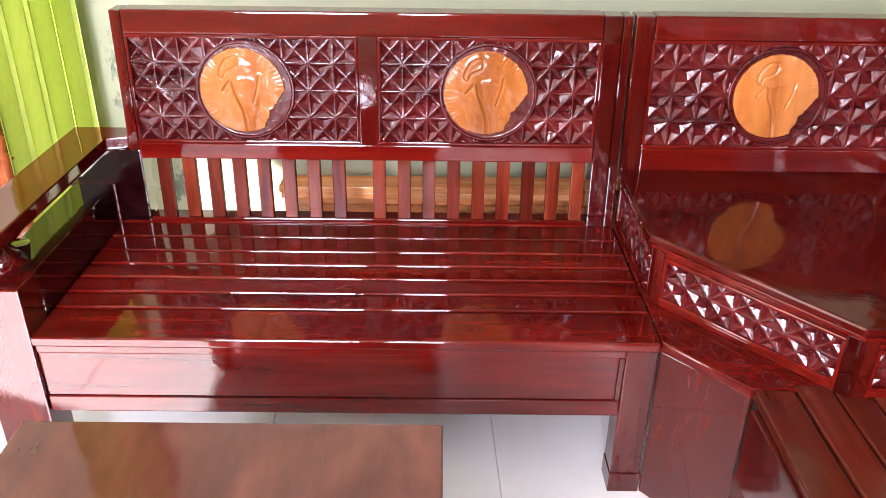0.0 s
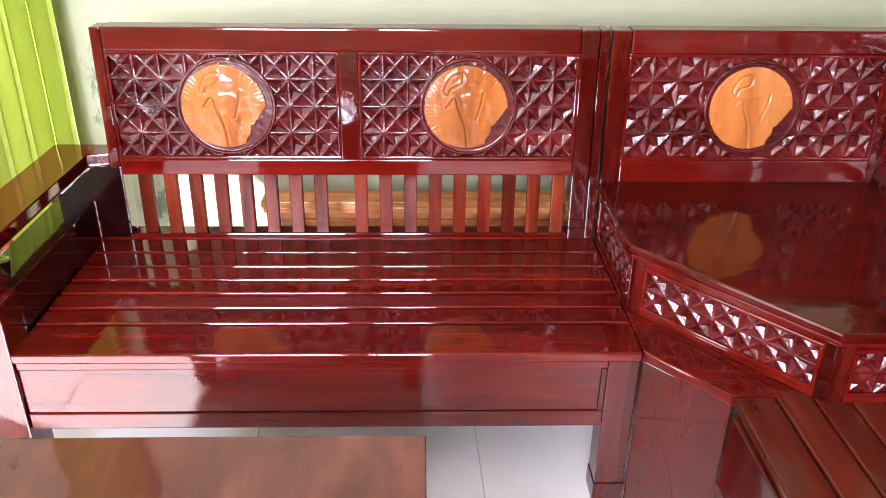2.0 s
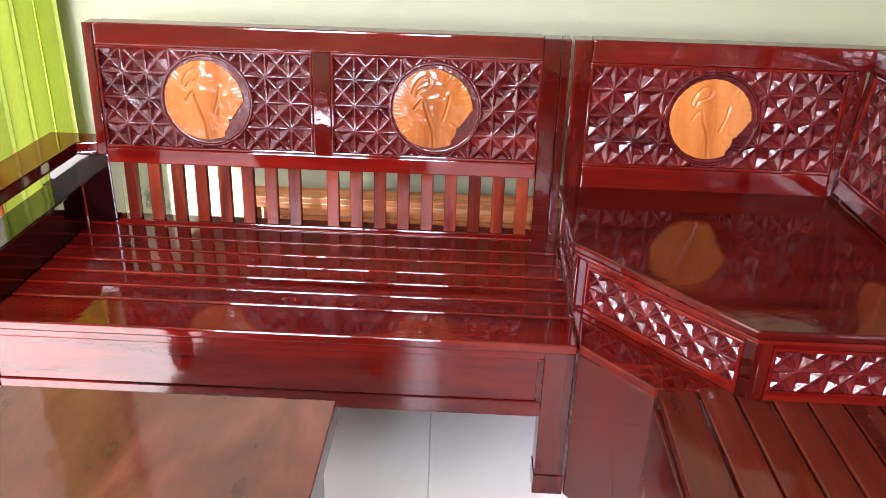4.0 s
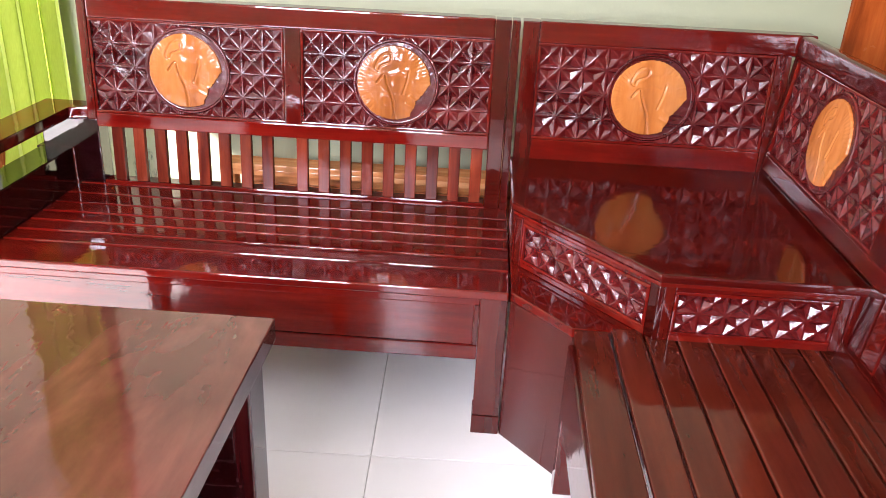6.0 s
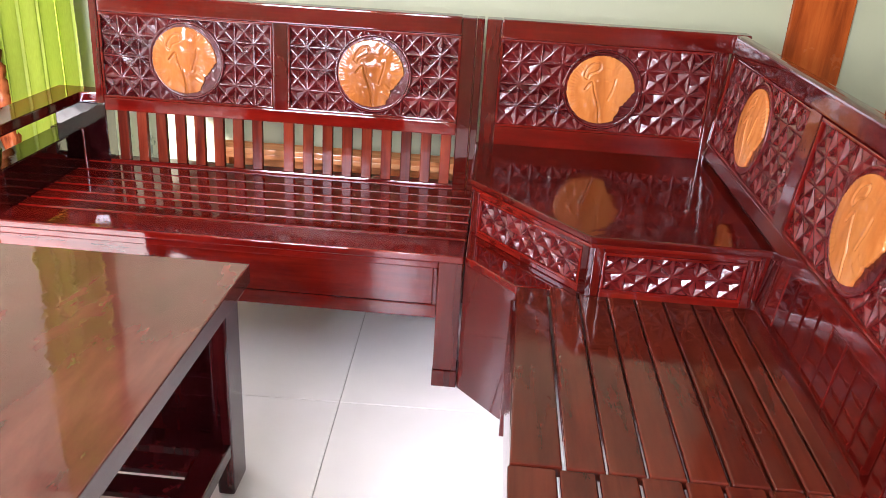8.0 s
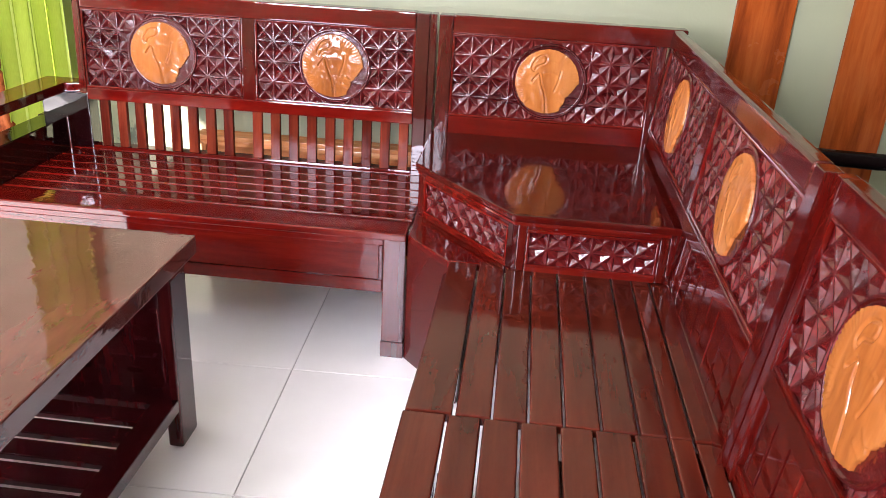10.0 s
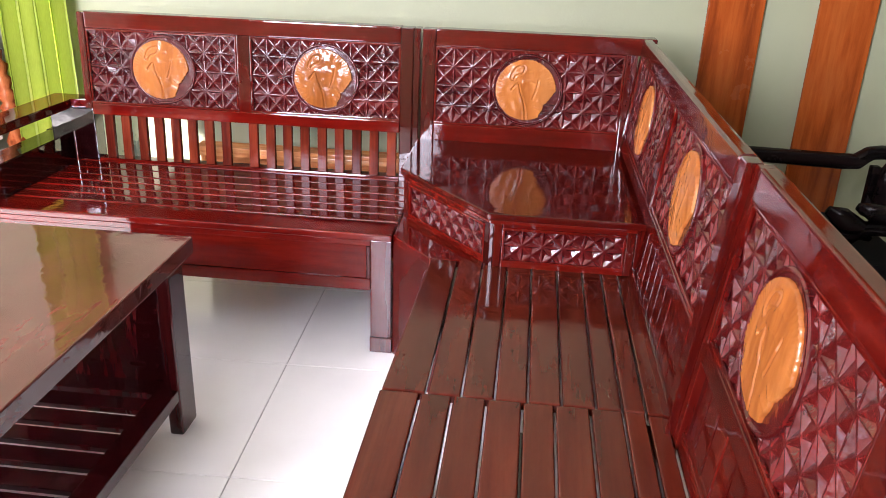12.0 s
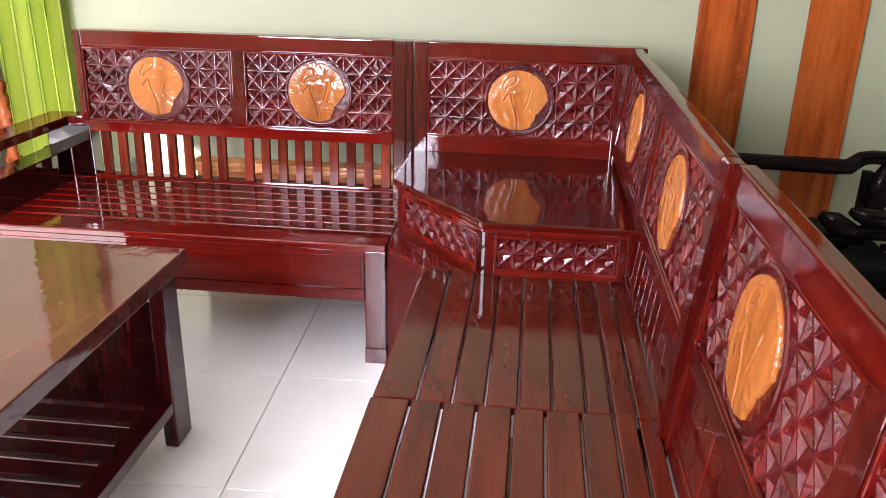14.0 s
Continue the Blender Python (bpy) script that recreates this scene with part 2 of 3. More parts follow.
CURTAIN = cloth("lime_green_satin", (0.47, 0.56, 0.07), (0.53, 0.63, 0.09), 0.35)
PINK = cloth("pale_pink_upholstery", (0.62, 0.40, 0.33), (0.72, 0.50, 0.42))
WHITE = cloth("white_upholstery", (0.76, 0.74, 0.70), (0.82, 0.80, 0.77))
BLACKC = cloth("black_upholstery", (0.004, 0.004, 0.004), (0.008, 0.008, 0.008), sheen=0.0)

# ---------------------------------------------------------------- building helpers
BASE = {}


def thing(name, at, label, category, group="", kind=""):
    ob = new(name)
    ob.location = at
    BASE[ob.name] = Vector(at)
    return tagged(ob, label, category, group, kind)


def part(name, bm, material, parent, label="", smooth=False):
    """Links a bmesh, built in world metres, as one mesh under a thing or a part."""
    at = BASE[parent.name]
    bmesh.ops.translate(bm, verts=bm.verts, vec=-at)
    me = bpy.data.meshes.new(name)
    bm.to_mesh(me)
    bm.free()
    me.materials.append(material)
    if smooth:
        me.shade_smooth()
    ob = new(name, me)
    ob.parent = parent
    BASE[ob.name] = at
    if label:
        ob["label"] = label
    return ob


def solid(name, bm, material, label, category, kind="structure"):
    me = bpy.data.meshes.new(name)
    bm.to_mesh(me)
    bm.free()
    me.materials.append(material)
    ob = new(name, me)
    BASE[ob.name] = Vector((0, 0, 0))
    return tagged(ob, label, category, "", kind)


def bx(x0, x1, y0, y1, z0, z1, bev=0.003, seg=2):
    bm = bmesh.new()
    bmesh.ops.create_cube(bm, size=1.0)
    for v in bm.verts:
        v.co = Vector(((x0 + x1) / 2 + v.co.x * (x1 - x0), (y0 + y1) / 2 + v.co.y * (y1 - y0), (z0 + z1) / 2 + v.co.z * (z1 - z0)))
    if bev > 0:
        bmesh.ops.bevel(bm, geom=bm.edges[:], offset=bev, segments=seg, affect='EDGES', profile=0.6)
    return bm


def prism(outline, z0, z1, bev=0.004):
    """An upright slab over a plan outline given counter-clockwise."""
    bm = bmesh.new()
    lo = [bm.verts.new((x, y, z0)) for x, y in outline]
    hi = [bm.verts.new((x, y, z1)) for x, y in outline]
    bm.faces.new(hi)
    bm.faces.new(lo[::-1])
    k = len(outline)
    for i in range(k):
        bm.faces.new((lo[i], lo[(i + 1) % k], hi[(i + 1) % k], hi[i]))
    if bev > 0:
        bmesh.ops.bevel(bm, geom=bm.edges[:], offset=bev, segments=2, affect='EDGES', profile=0.6)
    return bm


def join(*bms):
    out = bms[0]
    for b in bms[1:]:
        me = bpy.data.meshes.new("tmp")
        b.to_mesh(me)
        b.free()
        out.from_mesh(me)
        bpy.data.meshes.remove(me)
    return out


def put(bm, m):
    bmesh.ops.transform(bm, matrix=m, verts=bm.verts)
    return bm


def lathe(profile, seg=32):
    """A turned solid about z from (radius, height) pairs, closed at both ends."""
    bm = bmesh.new()
    rings = []
    for r, z in profile:
        rings.append([bm.verts.new((r * math.cos(2 * math.pi * i / seg), r * math.sin(2 * math.pi * i / seg), z)) for i in range(seg)])
    for a, c in zip(rings, rings[1:]):
        for i in range(seg):
            bm.faces.new((a[i], a[(i + 1) % seg], c[(i + 1) % seg], c[i]))
    bm.faces.new(rings[0][::-1])
    bm.faces.new(rings[-1])
    return bm


def sweep(points, w, h, seg=10):
    """A rounded bar along a list of points; w and h are its half sizes, or lists of them."""
    bm = bmesh.new()
    rings = []
    k = len(points)
    ws = w if isinstance(w, list) else [w] * k
    hs = h if isinstance(h, list) else [h] * k
    for i, p in enumerate(points):
        a, c = Vector(points[max(i - 1, 0)]), Vector(points[min(i + 1, k - 1)])
        t = (c - a).normalized()
        side = t.cross(Vector((0, 0, 1)))
        side = side.normalized() if side.length > 0.05 else Vector((0, 1, 0))
        up = side.cross(t).normalized()
        ring = []
        for j in range(seg):
            an = 2 * math.pi * (j + 0.5) / seg
            cx, sx = math.cos(an), math.sin(an)
            cx, sx = math.copysign(abs(cx) ** 0.6, cx), math.copysign(abs(sx) ** 0.6, sx)
            ring.append(bm.verts.new(Vector(p) + side * cx * ws[i] + up * sx * hs[i]))
        rings.append(ring)
    for a, c in zip(rings, rings[1:]):
        for j in range(seg):
            bm.faces.new((a[j], c[j], c[(j + 1) % seg], a[(j + 1) % seg]))
    bm.faces.new(rings[0])
    bm.faces.new(rings[-1][::-1])
    bmesh.ops.recalc_face_normals(bm, faces=bm.faces)
    return bm


def carving(w, h, nu, nv, depth=0.0105):
    """Chip-carved stars: each square cut by its diagonals into four three-sided pits. Lies in x (along) and z (up), facing -y."""
    bm = bmesh.new()
    du, dv = w / nu, h / nv
    rnd = random.Random(7)

    def vert(u, v, d):
        return bm.verts.new((u, d, v))
    grid = [[vert(i * du, j * dv, 0.0) for j in range(nv + 1)] for i in range(nu + 1)]
    for i in range(nu):
        for j in range(nv):
            a, b, c, d = grid[i][j], grid[i + 1][j], grid[i + 1][j + 1], grid[i][j + 1]
            mid = vert((i + 0.5) * du, (j + 0.5) * dv, 0.0)
            for p, q in ((a, b), (b, c), (c, d), (d, a)):
                cen = (p.co + q.co + mid.co) / 3
                pit = vert(cen.x + rnd.uniform(-1, 1) * 0.07 * du, cen.z + rnd.uniform(-1, 1) * 0.07 * dv, depth * rnd.uniform(0.7, 1.3))
                bm.faces.new((p, q, pit))
                bm.faces.new((q, mid, pit))
                bm.faces.new((mid, p, pit))
    ridges = [e for e in bm.edges if all(abs(v.co.y) < 1e-6 for v in e.verts) and len(e.link_faces) == 2]
    worn = bmesh.ops.bevel(bm, geom=ridges, offset=0.0030, segments=3, affect='EDGES', profile=0.5)
    for f in worn["faces"]:
        f.smooth = True
    # a back that gives the board its thickness
    t = depth + 0.012
    f = [bm.verts.new(co) for co in ((0, 0, 0), (w, 0, 0), (w, 0, h), (0, 0, h))]
    e = [bm.verts.new(co) for co in ((0, t, 0), (w, t, 0), (w, t, h), (0, t, h))]
    bm.faces.new(e[::-1])
    for k in range(4):
        bm.faces.new((f[k], f[(k + 1) % 4], e[(k + 1) % 4], e[k]))
    bmesh.ops.recalc_face_normals(bm, faces=bm.faces)
    return bm


def seg_dist(p, a, b):
    ab = b - a
    t = max(0.0, min(1.0, (p - a).dot(ab) / ab.length_squared))
    return (p - a - ab * t).length


def smooth_line(pts, closed=False, n=6):
    out = []
    k = len(pts)
    for i in range(k if closed else k - 1):
        p = [Vector(pts[j % k] if closed else pts[max(0, min(k - 1, j))]) for j in (i - 1, i, i + 1, i + 2)]
        for s in range(n):
            t = s / n
            out.append(0.5 * ((2 * p[1]) + (p[2] - p[0]) * t + (2 * p[0] - 5 * p[1] + 4 * p[2] - p[3]) * t * t + (3 * p[1] - p[0] - 3 * p[2] + p[3]) * t ** 3))
    out.append(Vector(pts[0] if closed else pts[-1]))
    return out


CUTS = {}


def medallion_disc(R=0.112, seed=1):
    """A low-relief golden disc with a bitten edge cut lines and raised welts, facing -y, centred on the origin."""
    rnd = random.Random(1)
    lines = [smooth_line([(-0.052, 0.002), (-0.030, 0.026), (-0.020, -0.006), (-0.002, -0.055), (0.006, -0.112)]),
             smooth_line([(-0.058, 0.048), (-0.040, 0.082), (-0.012, 0.090), (-0.012, 0.066), (-0.040, 0.052), (-0.048, 0.036)], True),
             smooth_line([(0.046, 0.040), (0.040, 0.008), (0.028, -0.030)])]
    ridges = [smooth_line([(-0.014, 0.066), (0.006, 0.071), (0.026, 0.068)]), smooth_line([(-0.012, 0.030), (0.010, 0.034), (0.030, 0.029)]),
              smooth_line([(0.050, -0.036), (0.066, -0.048), (0.080, -0.050)]), smooth_line([(0.040, -0.060), (0.060, -0.070), (0.072, -0.078)])]
    nr, na = 60, 180
    jag = [rnd.uniform(-1, 1) for _ in range(na)]

    def edge(i):
        a = 360 * i / na
        d = (a - 329 + 180) % 360 - 180
        cut = 0.021 * max(0.0, 1 - (d / 30) ** 2) ** 0.7 + 0.006 * max(0.0, 1 - ((d + 6) / 7) ** 2)
        soft = 0.0012 + (0.0012 if abs(d) < 30 else 0)
        return R - cut + jag[i] * soft

    def height(p, t):
        h = 0.008 + 0.004 * (1 - t * t) + 0.0014 * noise.noise(Vector((p.x * 48 + seed, p.y * 34, 0))) + 0.0012 * noise.noise(Vector((p.x * 18, p.y * 18 + seed, 4)))
        key = (round(p.x, 6), round(p.y, 6))
        if key not in CUTS:
            cut = 0.0
            for k, ln in enumerate(lines):
                d = min(seg_dist(p, a, b) for a, b in zip(ln, ln[1:]))
                cut -= (0.0065 if k == 0 else 0.0040 if k == 1 else 0.0018) * math.exp(-(d / 0.0021) ** 2)
                cut += 0.0007 * math.exp(-((d - 0.006) / 0.004) ** 2)
            for k, ln in enumerate(ridges):
                d = min(seg_dist(p, a, b) for a, b in zip(ln, ln[1:]))
                cut += (0.0010, 0.0009, 0.0016, 0.0016)[k] * math.exp(-(d / 0.0045) ** 2)
            CUTS[key] = cut
        h += CUTS[key]
        an = math.atan2(p.y, p.x)
        if t > 0.72 and (abs(an) > 2.2 or 0.1 < an < 1.2):
            h += 0.0011 * math.sin(an * 60 + 5 * t) * (t - 0.72) / 0.28
        return h
    bm = bmesh.new()
    cen = bm.verts.new((0, -height(Vector((0, 0)), 0), 0))
    rings = []
    for k in range(1, nr + 1):
        t = k / nr
        ring = []
        for i in range(na):
            an = 2 * math.pi * i / na
            r = edge(i) * t if t > 0.7 else t * (R * (1 - t / 0.7) + edge(i) * t / 0.7)
            p = Vector((r * math.cos(an), r * math.sin(an)))
            ring.append(bm.verts.new((p.x, -height(p, t), p.y)))
        rings.append(ring)
    rings.append([bm.verts.new((v.co.x, 0.001, v.co.z)) for v in rings[-1]])
    for i in range(na):
        bm.faces.new((cen, rings[0][i], rings[0][(i + 1) % na]))
    for a, c in zip(rings, rings[1:]):
        for i in range(na):
            bm.faces.new((a[i], c[i], c[(i + 1) % na], a[(i + 1) % na]))
    bmesh.ops.recalc_face_normals(bm, faces=bm.faces)
    return bm


def shear(slope_y=0.0, slope_x=0.0, z0=0.97):
    """Leans a back: things shift by slope for each metre above z0."""
    m = Matrix.Identity(4)
    m[1][2], m[1][3] = slope_y, -slope_y * z0
    m[0][2], m[0][3] = slope_x, -slope_x * z0
    return m


def carved_panel(parent, m, w, h, nu, nv, disc=True, seed=1, off=0.0):
    """A carved board with its medallion; m takes the panel's lower left corner, seen from in front, to the world."""
    board = part("carved_panel", put(carving(w, h, nu, nv), m), CARVE, parent, "chip-carved star pattern in dark red wood")
    lip, out = 0.009, -0.006
    rim = join(bx(0, w, out, 0.004, h - lip, h, 0.003), bx(0, w, out, 0.004, 0, lip, 0.003),
               bx(0, lip, out, 0.004, lip, h - lip, 0.003), bx(w - lip, w, out, 0.004, lip, h - lip, 0.003))
    part("panel_bead", put(rim, m), WX, board)
    if disc:
        at = m @ Matrix.Translation((w / 2 + off, 0, h / 2))
        face = lathe([(0.133, -0.016), (0.133, 0.002), (0.130, 0.005), (0.126, 0.005), (0.123, 0.001), (0.121, 0.0005)], 64)
        ring = part("medallion", put(face, at @ Matrix.Rotation(radians(90), 4, 'X')), CARVE, parent, "dark round field with a turned rim")
        part("relief_disc", put(medallion_disc(seed=seed), at @ Matrix.Translation((-0.006, 0, 0))), GOLD, ring, "golden wood relief disc", True)


# ---------------------------------------------------------------- the room
X0, X1, Y0, Y1, TOP = -3.2, 4.6, -3.8, 1.02, 2.95
floor = solid("floor", bx(X0 - 0.2, X1 + 0.2, Y0 - 0.2, Y1 + 0.2, -0.12, -0.006, 0), GROUT, "glossy cream floor tiles with thin grey joints", "floor")
solid("wall_north", bx(X0 - 0.2, X1 + 0.2, Y1, Y1 + 0.15, 0, TOP, 0), GREEN_WALL, "pale green painted wall with damp stains", "wall")
solid("wall_east", bx(X1, X1 + 0.15, Y0, Y1, 0, TOP, 0), GREEN_WALL, "plain pale green painted wall", "wall")


def wall_open(name, fixed, along, holes, axis):
    """A wall with openings: holes are (from, to, low, high) along it."""
    bits = []
    lo, hi = along
    at = lo
    for a, b, z0, z1 in sorted(holes):
        bits += [(at, a, 0, TOP), (a, b, z1, TOP)] + ([(a, b, 0, z0)] if z0 > 0 else [])
        at = b
    bits.append((at, hi, 0, TOP))
    bms = []
    for a, b, z0, z1 in bits:
        if axis == "y":
            bms.append(bx(fixed - 0.15, fixed, a, b, z0, z1, 0))
        else:
            bms.append(bx(a, b, fixed - 0.15, fixed, z0, z1, 0))
    return solid(name, join(*bms), GREEN_WALL, "pale green painted wall with open doorway", "wall")


wall_open("wall_west", X0, (Y0, Y1), [(-1.92, -0.97, 0, 2.2), (0.05, 0.29, 0.9, 2.75)], "y")
wall_open("wall_south", Y0, (X0, X1), [(-2.09, -1.11, 1.1, 2.8), (-0.83, -0.44, 1.1, 2.8)], "x")
solid("ceiling", bx(X0 - 0.2, X1 + 0.2, Y0 - 0.2, Y1 + 0.2, TOP, TOP + 0.1, 0), CEIL, "plain white painted ceiling", "ceiling")
# added slab, out of view, that stops direct sun at the south openings
solid("sun_blocker", bx(-5.2, 1.2, Y0 - 1.4, Y0 - 0.16, TOP, TOP + 0.1, 0), CEIL, "unseen overhang added to keep sun out of the south windows", "roof")
solid("ground", bx(-60, 60, -60, 60, -0.3, -0.14, 0), GROUT, "pale paved yard outside the doors", "ground")

# ---------------------------------------------------------------- bench along the back wall
SLOPE_A = 0.05
LEAN_A = shear(slope_y=SLOPE_A)
SEAT = 0.444
YF, YB = 0.612, 0.676


def slat(x, z0, z1, y0=0.628, y1=0.648, w=0.036):
    return bx(x, x + w, y0, y1, z0, z1, 0.0025)


def bench(name, at, label):
    t = thing(name, at, label, "bench", "corner seating set")
    L = LEAN_A
    # back frame
    part("stile", put(bx(-1.353, -1.3255, YF, YB, 0.6575, 1.032), L), WZ, t)
    part("stile", put(bx(-0.717, -0.666, YF + 0.002, YB - 0.002, 0.676, 0.976), L), WZ, t)
    part("stile", put(join(bx(-0.077, -0.030, YF, YB, SEAT - 0.02, 1.032), bx(-0.028, -0.004, YF, YB, SEAT - 0.02, 1.032)), L), WZ, t)
    part("top_rail", put(bx(-1.324, -0.078, YF - 0.002, YB + 0.002, 0.972, 1.034, 0.006, 3), L), WX, t)
    part("lower_rail", put(bx(-1.324, -0.078, YF - 0.001, YB, 0.636, 0.680), L), WX, t)
    part("foot_rail", put(bx(-1.324, -0.078, YF + 0.012, YB, 0.425, 0.455), L), WX, t)
    carved_panel(t, L @ pose(-1.325, YF + 0.008, 0.680), 0.608, 0.292, 9, 4, seed=1)
    carved_panel(t, L @ pose(-0.666, YF + 0.008, 0.680), 0.589, 0.292, 9, 4, seed=2)
    for k in range(8):
        part("back_slat", put(slat(-1.288 + 0.0697 * k, 0.455, 0.637), L), WS, t)
    for k in range(9):
        part("back_slat", put(slat(-0.687 + 0.0699 * k, 0.455, 0.637), L), WS, t)
    # seat boards
    cuts = [0.0, 0.123, 0.196, 0.268, 0.338, 0.413, 0.497, 0.588, 0.622]
    for a, c in zip(cuts, cuts[1:]):
        part("seat_board", bx(-1.405, -0.001, a + (0.004 if a else -0.006), c - 0.004, SEAT - 0.024, SEAT, 0.006, 4), WX, t)
    # front apron: rails round a sunk panel
    part("apron", bx(-1.40, -0.075, 0.0, 0.022, 0.400, SEAT - 0.025, 0.002), WX, t)
    part("apron", bx(-1.40, -0.075, 0.0, 0.022, 0.236, 0.279, 0.003), WX, t)
    part("apron_panel", bx(-1.40, -0.088, 0.004, 0.018, 0.2805, 0.3985, 0.0015), WX, t)
    part("apron_stile", bx(-0.087, -0.0752, 0.001, 0.020, 0.280, 0.399, 0.0015), WZ, t)
    # legs
    part("leg", bx(-0.074, -0.002, 0.001, 0.075, 0.058, SEAT - 0.025, 0.003), WZ, t)
    part("foot", bx(-0.076, 0.0, -0.001, 0.077, 0.0, 0.0565, 0.002), WZ, t)
    part("leg", bx(-0.074, -0.002, 0.575, 0.645, 0.0, SEAT - 0.026, 0.003), WZ, t)
    part("leg", bx(-1.525, -1.402, -0.008, 0.085, 0.0, 0.566, 0.004), WZ, t)
    part("leg", bx(-1.525, -1.402, 0.575, 0.655, 0.0, 0.566, 0.004), WZ, t)
    part("seat_bearer", bx(-1.40, -0.08, 0.30, 0.335, 0.345, SEAT - 0.026, 0.003), WX, t)
    part("back_apron", bx(-1.40, -0.075, 0.60, 0.62, 0.26, SEAT - 0.026, 0.003), WX, t)
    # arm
    # side panel and rear block wear the shade-darkened wood
    part("arm_side", bx(-1.515, -1.408, 0.086, 0.655, 0.26, 0.565, 0.004), SHADEW, t)
    post = sweep([(-1.465, 0.055, 0.566), (-1.465, 0.075, 0.595), (-1.465, 0.085, 0.625), (-1.465, 0.080, 0.658)], [0.042, 0.05, 0.052, 0.050], [0.06, 0.05, 0.048, 0.055], 16)
    part("arm_post", post, WZ, t, "shaped glossy arm post", True)
    part("arm_post", bx(-1.515, -1.3265, 0.602, 0.672, SEAT - 0.02, 0.6565, 0.004), SHADEW, t)
    part("arm_rest", prism([(-1.535, -0.045), (-1.418, -0.045), (-1.418, 0.600), (-1.356, 0.612), (-1.356, 0.690), (-1.535, 0.690)], 0.657, 0.692, 0.005), ARMW, t, "flat glossy arm rest")
    return t


bench_a = bench("wooden_bench", (-0.7, 0.3, 0), "glossy red mahogany bench with slatted seat and carved back")

# the bench that returns towards the room: the same make, turned and mirrored
bench_b = thing("wooden_bench", (0.45, -1.7, 0), "glossy red mahogany bench with brownish slats and carved reclined back", "bench", "corner seating set")
SLOPE_B = 0.11
LEAN_B = shear(slope_x=SLOPE_B)
XF = 0.805
STEP_B = 0.017  # the bench's back stands this far behind the corner unit's
TURN_B = Matrix(((0, 1, 0, 0), (-1, 0, 0, 0), (0, 0, 1, 0), (0, 0, 0, 1)))


def b_lean(parent):
    return Matrix.Translation((STEP_B if parent is bench_b else 0.0, 0, 0)) @ LEAN_B


def b_panel(parent, y_from, y_to, nu, seed, off=0.0):
    """A carved panel in the side back, from its far to its near end."""
    carved_panel(parent, b_lean(parent) @ Matrix.Translation((XF + 0.008, y_from, 0.680)) @ TURN_B, y_from - y_to, 0.292, nu, 4, seed=seed, off=off)


def b_stile(parent, y0, y1, z0=SEAT - 0.02):
    part("stile", put(bx(XF, XF + 0.032, y0, y1, z0, 1.032), b_lean(parent)), WZ, parent)


def b_rails(parent, y0, y1):
    part("top_rail", put(bx(XF - 0.002, XF + 0.034, y0, y1, 0.972, 1.034, 0.007, 3), b_lean(parent)), WY, parent)
    part("lower_rail", put(bx(XF - 0.001, XF + 0.032, y0, y1, 0.636, 0.680), b_lean(parent)), WY, parent)
    part("foot_rail", put(bx(XF + 0.006, XF + 0.056, y0, y1, 0.425, 0.470), b_lean(parent)), WY, parent)


def b_slats(parent, y_from, y_to):
    k = 0
    while y_from - 0.07 * k - 0.066 > y_to:
        y = y_from - 0.07 * k
        part("back_slat", put(bx(XF + 0.014, XF + 0.032, y - 0.062, y, 0.470, 0.637, 0.003), b_lean(parent)), WZ, parent)
        k += 1


C_CUTS = [0.148, 0.236, 0.313, 0.387, 0.460, 0.535, 0.610, 0.667, 0.717]
B_CUTS = [0.134, 0.222, 0.294, 0.370, 0.449, 0.519, 0.596, 0.667, 0.716]
YJ = -0.99
b_stile(bench_b, -1.020, YJ - 0.001)
b_stile(bench_b, -1.722, -1.662, 0.676)
b_stile(bench_b, -2.40, -2.345)
b_rails(bench_b, -2.345, -1.021)
b_panel(bench_b, -1.02, -1.662, 9, 5, -0.028)
b_panel(bench_b, -1.722, -2.345, 9, 6)
b_slats(bench_b, -1.03, -2.34)
part("back_board", put(bx(XF + 0.0335, XF + 0.046, -2.344, -1.022, 0.471, 0.635, 0.001), b_lean(bench_b)), WY, bench_b)
for a, c in zip(B_CUTS, B_CUTS[1:]):
    part("seat_board", bx(a + (0.0025 if a > 0.14 else -0.004), c - 0.0025, -2.40, -0.9225, SEAT - 0.024, SEAT, 0.006, 4), SEATW, bench_b)
part("seat_board", bx(0.720, 0.760, -2.40, -0.925, SEAT - 0.026, SEAT - 0.004, 0.004), SEATW, bench_b)
part("apron", bx(0.134, 0.156, -2.40, -1.00, 0.40, SEAT - 0.025, 0.002), WY, bench_b)
part("apron", bx(0.134, 0.156, -2.40, -1.00, 0.236, 0.279, 0.003), WY, bench_b)
part("apron_panel", bx(0.138, 0.152, -2.40, -1.00, 0.2805, 0.3985, 0.0015), WY, bench_b)
part("leg", bx(0.135, 0.21, -0.998, -0.926, 0, SEAT - 0.025, 0.003), WZ, bench_b)
part("leg", bx(0.70, 0.775, -0.998, -0.926, 0, SEAT - 0.027, 0.003), WZ, bench_b)
part("leg", bx(0.135, 0.21, -2.52, -2.402, 0, 0.566, 0.003), WZ, bench_b)
part("leg", bx(0.70, 0.775, -2.52, -2.402, 0, 0.566, 0.003), WZ, bench_b)
part("seat_bearer", bx(0.42, 0.455, -2.40, -1.0, 0.345, SEAT - 0.026, 0.003), WY, bench_b)
part("arm_side", bx(0.212, 0.698, -2.515, -2.408, 0.26, 0.565, 0.004), SHADEW, bench_b)
part("arm_post", bx(0.14, 0.22, -2.515, -2.415, 0.566, 0.657, 0.004), WZ, bench_b)
